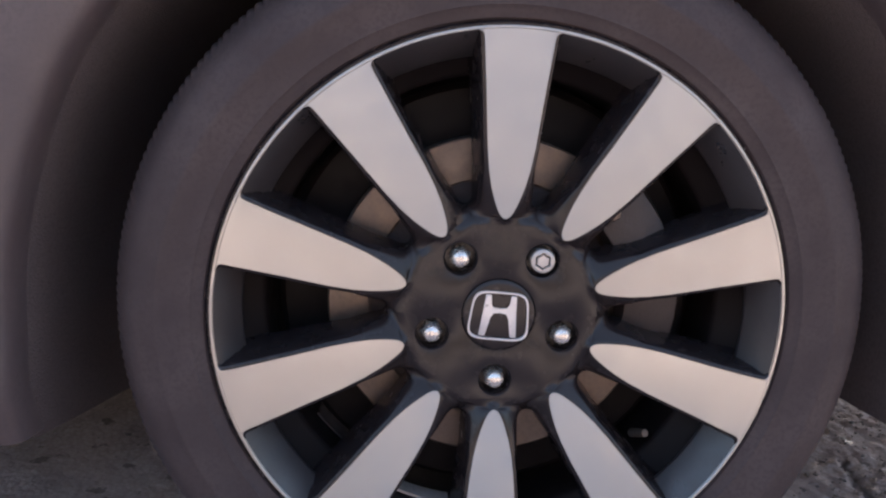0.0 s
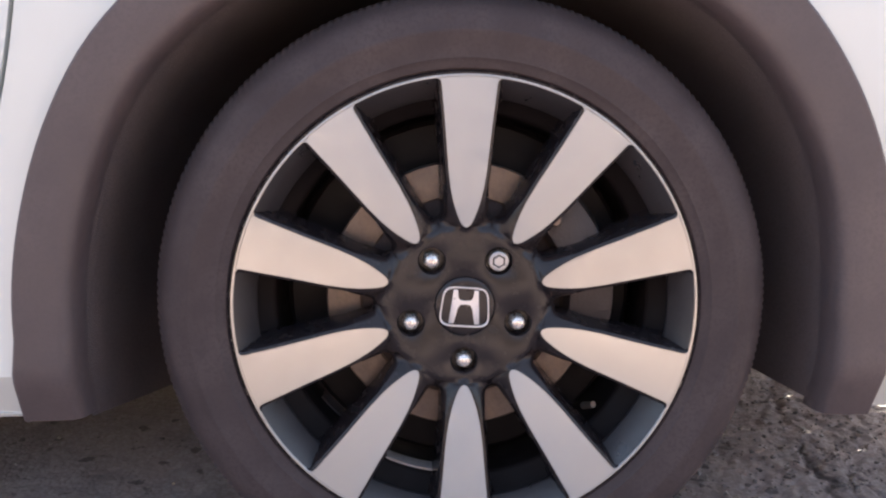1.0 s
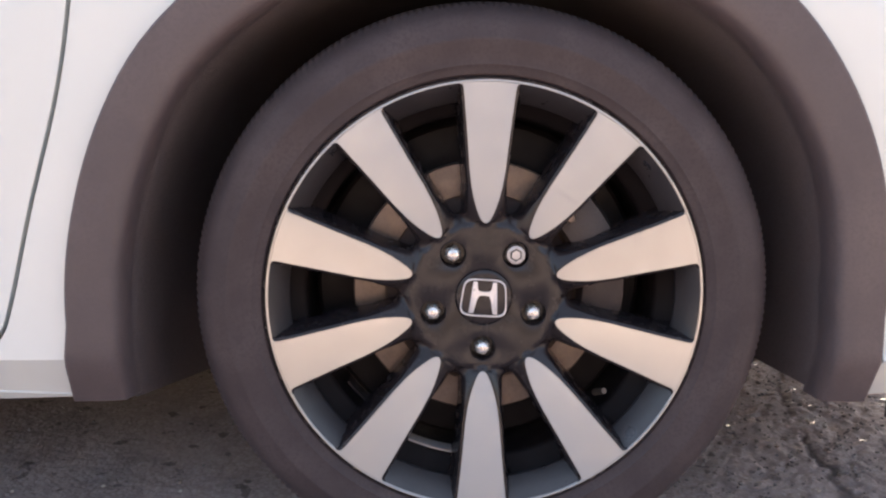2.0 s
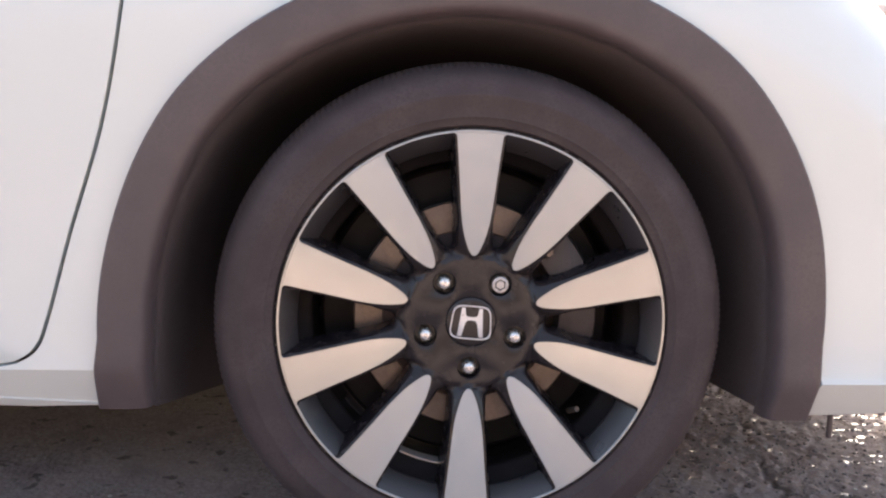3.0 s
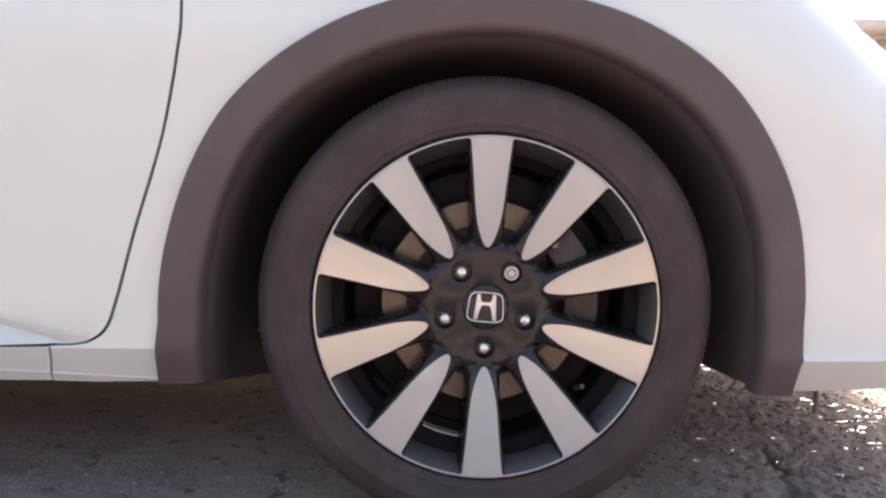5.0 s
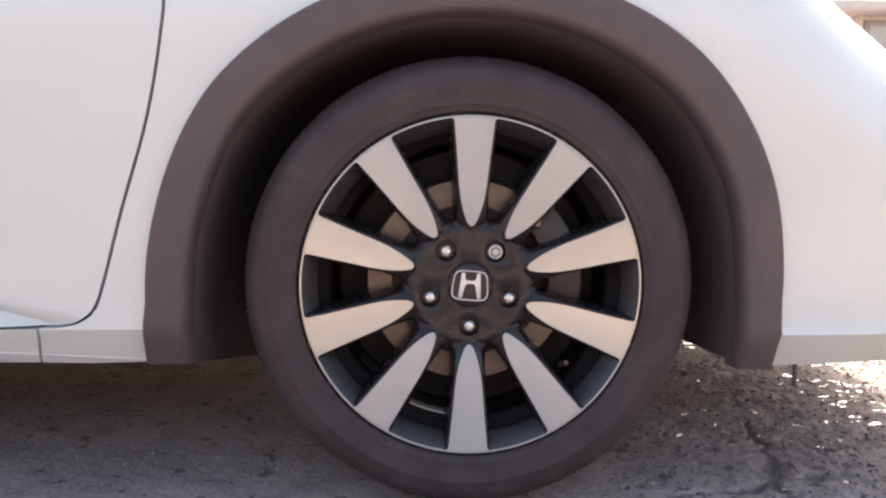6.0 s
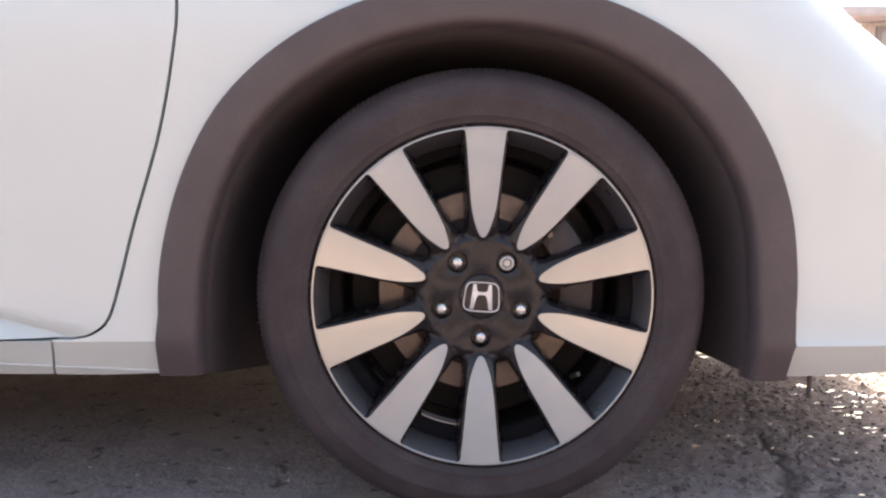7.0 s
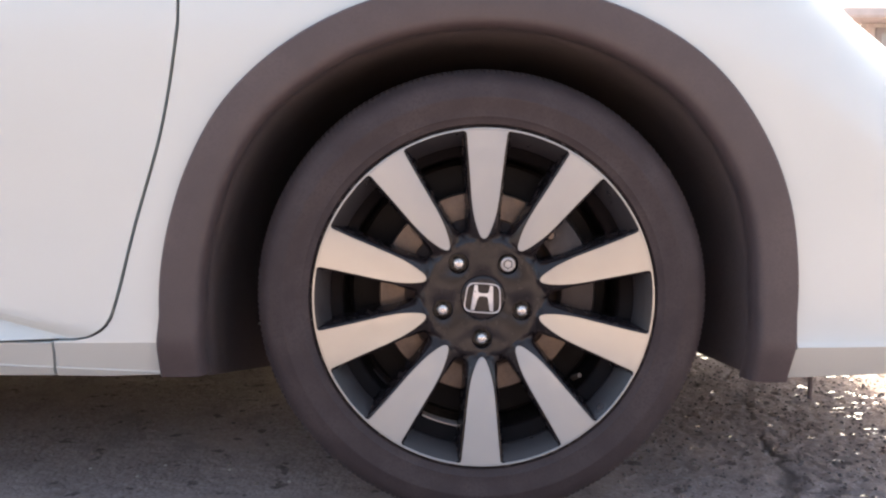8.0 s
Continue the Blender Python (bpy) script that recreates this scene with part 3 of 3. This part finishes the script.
# tyre: sidewall with moulded rings, notched shoulder and tread, flattened where it stands
N = 720
profile = [(0.2300, 0.014), (0.2320, 0.0065), (0.2342, 0.0034), (0.2380, 0.0018), (0.2420, 0.0000), (0.2430, -0.0010), (0.2442, -0.0012), (0.2456, -0.0010), (0.2550, -0.0042), (0.2650, -0.0060), (0.2668, -0.0066), (0.2690, -0.0066), (0.2706, -0.0058),
           (0.2780, -0.0046), (0.2840, -0.0026), (0.2890, 0.0000), (0.2928, 0.0032), (0.2960, 0.0068), (0.2998, 0.0118), (0.3034, 0.0175), (0.3060, 0.0250), (0.3084, 0.0400), (0.3108, 0.0580), (0.3108, 0.0600), (0.3045, 0.0605),
           (0.3050, 0.0690), (0.3122, 0.0695), (0.3145, 0.0950), (0.3150, 0.1060), (0.3080, 0.1065), (0.3080, 0.1150), (0.3155, 0.1155), (0.3130, 0.150), (0.3080, 0.180), (0.294, 0.205), (0.262, 0.215), (0.236, 0.205)]
bm = revolve(profile, N)
bm.verts.ensure_lookup_table()
for i in range(N):
    groove = (i + (i // 37) % 2) % 3 == 0
    for k, (r, y) in enumerate(profile):
        v = bm.verts[i * len(profile) + k]
        if groove and 18 <= k <= 23:
            f = 1 - (0.0009, 0.0018, 0.0024, 0.0028, 0.0030, 0.0030)[k - 18] / r
            v.co.x *= f
            v.co.z *= f
        floor = -HUB.z + 0.0005
        if v.co.z < floor:
            v.co.z = floor
        if v.co.z < floor + 0.05 and y < 0.03:
            v.co.y -= 0.004 * (1 - (v.co.z - floor) / 0.05)
tyre = part("tyre", bm, RUBBER, wheel, "dusty black rubber tyre", 30)
tyre.data.materials.append(TREAD)
for p in tyre.data.polygons:
    c = p.center
    if math.hypot(c.x, c.z) > 0.3035 or (c.y > 0.05):
        p.material_index = 1
# air valve by the rim
bm = bmesh.new()
bmesh.ops.create_cone(bm, cap_ends=True, segments=12, radius1=0.0042, radius2=0.0034, depth=0.020)
w = radians(131)
bmesh.ops.transform(bm, matrix=Matrix.Translation((0.178 * math.sin(w), 0.05, 0.178 * math.cos(w))) @ Matrix.Rotation(radians(40), 4, "Y") @ Matrix.Rotation(radians(60), 4, "X"), verts=bm.verts[:])
part("air_valve", bm, STEEL, wheel, "tyre valve with a pale cap")

# stick-on balance weights inside the barrel
def balance_weight(y, width, start, turn, mat, label):
    bm = revolve([(0.1920, y + 0.0006), (0.1920, y + width), (0.1946, y + width), (0.1946, y), (0.1934, y), (0.1923, y)], 16, closed=True, start=start, turn=turn)
    part("balance_weight", bm, mat, wheel, label)


balance_weight(0.0580, 0.018, 190.0, 15.5, NUT_STEEL, "narrow grey stick-on balance weight")
balance_weight(0.0900, 0.031, 219.0, 14.0, CAST, "broad dark stick-on balance weight")

# brake
disc = part("brake_disc", revolve([(0.106, 0.0735), (0.1080, 0.0715), (0.1420, 0.0715), (0.1435, 0.073), (0.1435, 0.090), (0.106, 0.090)], 96), STEEL, car, "worn steel brake disc with light rust", 30)
disc.location = HUB
hat = part("disc_hat", revolve([(0.0, 0.060), (0.070, 0.060), (0.080, 0.063), (0.083, 0.067), (0.087, 0.0735), (0.107, 0.0735)], 72), CAST, disc, "dull rusty hat of the brake disc", 30)
bm = bmesh.new()
rows = []
for k in range(13):
    w = radians(38 + 66 * k / 12)
    thick = 0.018 * math.sin(math.pi * (0.12 + 0.76 * k / 12))
    rows.append([bm.verts.new((r * math.sin(w), y, r * math.cos(w))) for r, y in
                 ((0.108, 0.067), (0.112, 0.062 - thick), (0.135, 0.056 - thick), (0.156, 0.060 - thick), (0.162, 0.068), (0.162, 0.11), (0.15, 0.115))])
for p, q in zip(rows, rows[1:]):
    for k in range(6):
        bm.faces.new((p[k], p[k + 1], q[k + 1], q[k]))
bm.faces.new(rows[0])
bm.faces.new(rows[-1])
CALIPER = material("caliper_grey", (0.050, 0.041, 0.042), 0.5, 0.2, vary=0.6, scale=40, tone=(0.035, 0.028, 0.028), bump=0.4, bump_scale=300)
caliper = part("brake_caliper", bm, CALIPER, car, "dark cast brake caliper", 35)
caliper.location = HUB
for w, r in ((48, 0.126),):
    bm = revolve([(0.0, 0.034), (0.005, 0.0345), (0.0065, 0.037), (0.007, 0.045)], 6)
    bolt = part("bolt", bm, STEEL, caliper)
    bolt.location = (r * math.sin(radians(w)), 0, r * math.cos(radians(w)))
bm = revolve([(0.02, 0.10), (0.183, 0.10), (0.188, 0.104), (0.188, 0.112)], 64)
shield = part("brake_shield", bm, DULL, car, "dark brake dust shield")
shield.location = HUB


# ---- the ground ----
def lattice(ix, iy, seed):
    """Fixed pseudo-random values on whole-number points."""
    v = np.sin(ix * 127.1 + iy * 311.7 + seed * 74.7) * 43758.5453
    return v - np.floor(v)


def rough(x, y, scale, seed):
    """Smooth value noise."""
    u, v = x * scale, y * scale
    i, j = np.floor(u), np.floor(v)
    f, g = u - i, v - j
    f, g = f * f * (3 - 2 * f), g * g * (3 - 2 * g)
    return (lattice(i, j, seed) * (1 - f) + lattice(i + 1, j, seed) * f) * (1 - g) + (lattice(i, j + 1, seed) * (1 - f) + lattice(i + 1, j + 1, seed) * f) * g


def spread(lo, hi, step, far):
    """Grid lines: even between lo and hi, then ever wider out to far."""
    mid = list(np.arange(lo, hi, step))
    d, up = step, []
    while (up[-1] if up else hi) < far:
        d *= 1.25
        up.append((up[-1] if up else hi) + d)
    d, down = step, []
    while (down[-1] if down else lo) > -far:
        d *= 1.25
        down.append((down[-1] if down else lo) - d)
    return np.array(down[::-1] + mid + up)


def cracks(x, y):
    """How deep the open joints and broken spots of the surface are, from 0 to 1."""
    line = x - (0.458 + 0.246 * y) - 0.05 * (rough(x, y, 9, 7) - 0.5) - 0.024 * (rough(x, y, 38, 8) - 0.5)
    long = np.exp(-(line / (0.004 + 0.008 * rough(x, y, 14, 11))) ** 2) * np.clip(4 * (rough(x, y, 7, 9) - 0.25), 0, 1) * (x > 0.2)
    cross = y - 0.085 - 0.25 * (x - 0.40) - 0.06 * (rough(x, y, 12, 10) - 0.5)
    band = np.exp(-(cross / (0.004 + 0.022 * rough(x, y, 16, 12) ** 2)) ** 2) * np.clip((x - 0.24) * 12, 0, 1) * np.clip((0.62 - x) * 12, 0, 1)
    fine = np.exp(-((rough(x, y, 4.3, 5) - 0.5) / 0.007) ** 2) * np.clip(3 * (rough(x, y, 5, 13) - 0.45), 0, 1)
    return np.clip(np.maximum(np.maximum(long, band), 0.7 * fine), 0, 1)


def films(x, y):
    """Where shallow water stands, from 0 to 1; more of it on the open side of the yard."""
    n = 0.55 * rough(x * 0.40, y, 68, 21) + 0.45 * rough(x * 0.42, y, 150, 22)
    return np.clip((n + 0.16 * np.clip((x - 0.56) / 0.45, 0, 1) - 0.805) / 0.035, 0, 1) * (x > 0.3) * (x < 3) * (np.abs(y) < 3)


def ground_height(x, y):
    near = np.exp(-(np.maximum(0, np.hypot(x - 0.3, y - 0.6) - 2.0) / 2.0) ** 2)
    coarse = 0.5 + 0.6 * np.clip((x - 0.2) / 0.3, 0, 1)
    h = 0.010 * (rough(x, y, 3.1, 1) - 0.5) + 0.004 * (rough(x, y, 11, 2) - 0.5) + coarse * (0.0022 * (rough(x, y, 34, 3) - 0.5) + 0.0042 * (rough(x, y, 85, 4) - 0.5) + 0.0034 * (rough(x, y, 150, 6) - 0.5))
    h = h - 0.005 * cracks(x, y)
    wet = films(x, y)
    h = h * (1 - wet) + wet * (0.010 * (rough(x, y, 3.1, 1) - 0.5) * 0.6 - 0.0006)
    foot = np.exp(-((x / 0.16) ** 2 + ((y - 0.1) / 0.22) ** 2))
    return near * h * (1 - 0.9 * foot) - 0.004 * near * (1 - foot)


gx, gy = spread(-0.9, 1.3, 0.0045, 900), spread(-0.12, 1.15, 0.0045, 900)
X, Y = np.meshgrid(gx, gy)
Z = ground_height(X, Y)
nx, ny = len(gx), len(gy)
verts = np.stack([X.ravel(), Y.ravel(), Z.ravel()], 1)
idx = np.arange(nx * ny).reshape(ny, nx)
faces = np.stack([idx[:-1, :-1].ravel(), idx[:-1, 1:].ravel(), idx[1:, 1:].ravel(), idx[1:, :-1].ravel()], 1)
me = bpy.data.meshes.new("ground")
me.from_pydata(verts.tolist(), [], faces.tolist())
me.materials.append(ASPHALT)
me.shade_smooth()
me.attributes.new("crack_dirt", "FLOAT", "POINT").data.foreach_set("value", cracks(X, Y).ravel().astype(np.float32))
me.attributes.new("wet_film", "FLOAT", "POINT").data.foreach_set("value", films(X, Y).ravel().astype(np.float32))
ground = tagged(new("ground", me), "old cracked damp asphalt with loose chippings", "ground", kind="structure")

# loose chippings
rng = random.Random(4)
vs, fs = [], []
for k in range(5200):
    x, y = (rng.uniform(-0.9, 1.5), rng.uniform(-0.15, 1.5)) if k % 3 == 0 else (rng.uniform(0.22, 1.1), rng.uniform(-0.1, 1.0))
    if math.hypot(x / 0.17, (y - 0.1) / 0.2) < 1:
        continue
    s = 0.0016 + 0.0042 * rng.random() ** 3
    z = float(ground_height(np.array(x), np.array(y))) + s * 0.25
    q = Euler((rng.uniform(-0.5, 0.5), rng.uniform(-0.5, 0.5), rng.uniform(0, 6.28))).to_matrix()
    base = len(vs)
    for c in ((1, 0, 0), (-1, 0, 0), (0, 0.8, 0), (0, -0.8, 0), (0.2, 0.1, 0.55), (-0.3, -0.2, 0.5), (0, 0, -0.6)):
        vs.append(tuple(Vector((x, y, z)) + q @ (Vector(c) * s * rng.uniform(0.75, 1.25))))
    for f in ((0, 2, 4), (2, 5, 4), (2, 1, 5), (1, 3, 5), (3, 4, 5), (3, 0, 4), (2, 0, 6), (1, 2, 6), (3, 1, 6), (0, 3, 6)):
        fs.append(tuple(base + i for i in f))
me = bpy.data.meshes.new("gravel")
me.from_pydata(vs, [], fs)
me.materials.append(STONE)
tagged(new("gravel", me), "loose stone chippings scattered on asphalt", "gravel", kind="stuff")

# a few larger pebbles
STONES = [(-0.63, 0.225, 5), (-0.54, 0.19, 4), (-0.511, 0.237, 5), (-0.402, 0.226, 4), (-0.296, 0.176, 5), (0.395, 0.485, 5), (0.582, 0.446, 7), (0.60, 0.42, 5), (0.65, 0.272, 6)]
PEBBLE = material("pale_pebble", (0.55, 0.50, 0.46), 0.5, vary=0.6, scale=150, tone=(0.38, 0.33, 0.30), bump=0.3)
bm = bmesh.new()
bmesh.ops.create_icosphere(bm, subdivisions=2, radius=1.0)
for v in bm.verts:
    v.co *= 1 + 0.22 * noise.noise(v.co * 1.3) + 0.08 * noise.noise(v.co * 3.1)
    v.co.z *= 0.55
pebble = tagged(part("pebble", bm, PEBBLE, None, angle=50), "small pale pebble lying on asphalt", "pebble", "pebbles by the wheel")
for k, (x, y, mm) in enumerate(STONES):
    z = float(ground_height(np.array(x), np.array(y)))
    m = pose(x, y, z + mm * 0.0002, 0, 0, 67 * k)
    size = mm * 0.0006
    o = pebble if k == 0 else copy_thing(pebble, m)
    o.matrix_basis = m @ Matrix.Diagonal((size * (1.3 if k % 2 else 1.0), size, size, 1))

# ---- the house beyond ----
house = tagged(new("house"), "cream rendered bungalow with a pale brown hipped roof", "house")
house.location = (5.4, 9.6, -0.11)
bm = bmesh.new()
box(bm, 0.55, 9.5, 0.5, 7.5, 0, 2.62)
part("wall", bm, PLASTER, house, smooth=False)
bm = bmesh.new()
low = [bm.verts.new(p) for p in ((0, 0, 2.70), (10, 0, 2.70), (10, 8, 2.70), (0, 8, 2.70))]
under = [bm.verts.new(p) for p in ((0.03, 0.03, 2.62), (9.97, 0.03, 2.62), (9.97, 7.97, 2.62), (0.03, 7.97, 2.62))]
ridge = [bm.verts.new(p) for p in ((3.6, 4, 4.9), (6.4, 4, 4.9))]
for f in ((low[0], low[1], ridge[1], ridge[0]), (low[1], low[2], ridge[1]), (low[2], low[3], ridge[0], ridge[1]), (low[3], low[0], ridge[0]), under):
    bm.faces.new(f)
bridge(bm, low, under)
part("roof", bm, ROOF, house, smooth=False)
bm = bmesh.new()
box(bm, -0.06, 10.06, -0.10, -0.01, 2.60, 2.72, 0.02)
box(bm, -0.10, -0.01, -0.10, 8.06, 2.60, 2.72, 0.02)
part("gutter", bm, GUTTER, house)
bm = bmesh.new()
box(bm, 0.60, 0.70, 0.40, 0.49, 0, 2.6, 0.02)
part("downpipe", bm, GUTTER, house)

window = part("window", box(bmesh.new(), 0.72, 2.0, 0.44, 0.52, 1.30, 2.56, 0.01), FRAME, house, "grey framed window")
bm = bmesh.new()
box(bm, 0.80, 1.33, 0.432, 0.45, 1.38, 2.48)
part("pane", bm, GLASS, window, smooth=False)
bm = bmesh.new()
box(bm, 1.39, 1.92, 0.432, 0.45, 1.38, 2.48)
part("pane", bm, GLASS, window, smooth=False)
bm = bmesh.new()
box(bm, 0.68, 2.04, 0.36, 0.50, 1.24, 1.30, 0.01)
part("sill", bm, GUTTER, window)

# unseen plain wall behind the camera, added to darken bounce and reflections
bm = bmesh.new()
box(bm, -14, 14, -7.3, -7.0, -0.05, 2.4)
tagged(part("unseen_wall_south", bm, UNSEEN_WALL, None, smooth=False), "unseen dark brown wall added to shape the light", "wall", kind="structure")
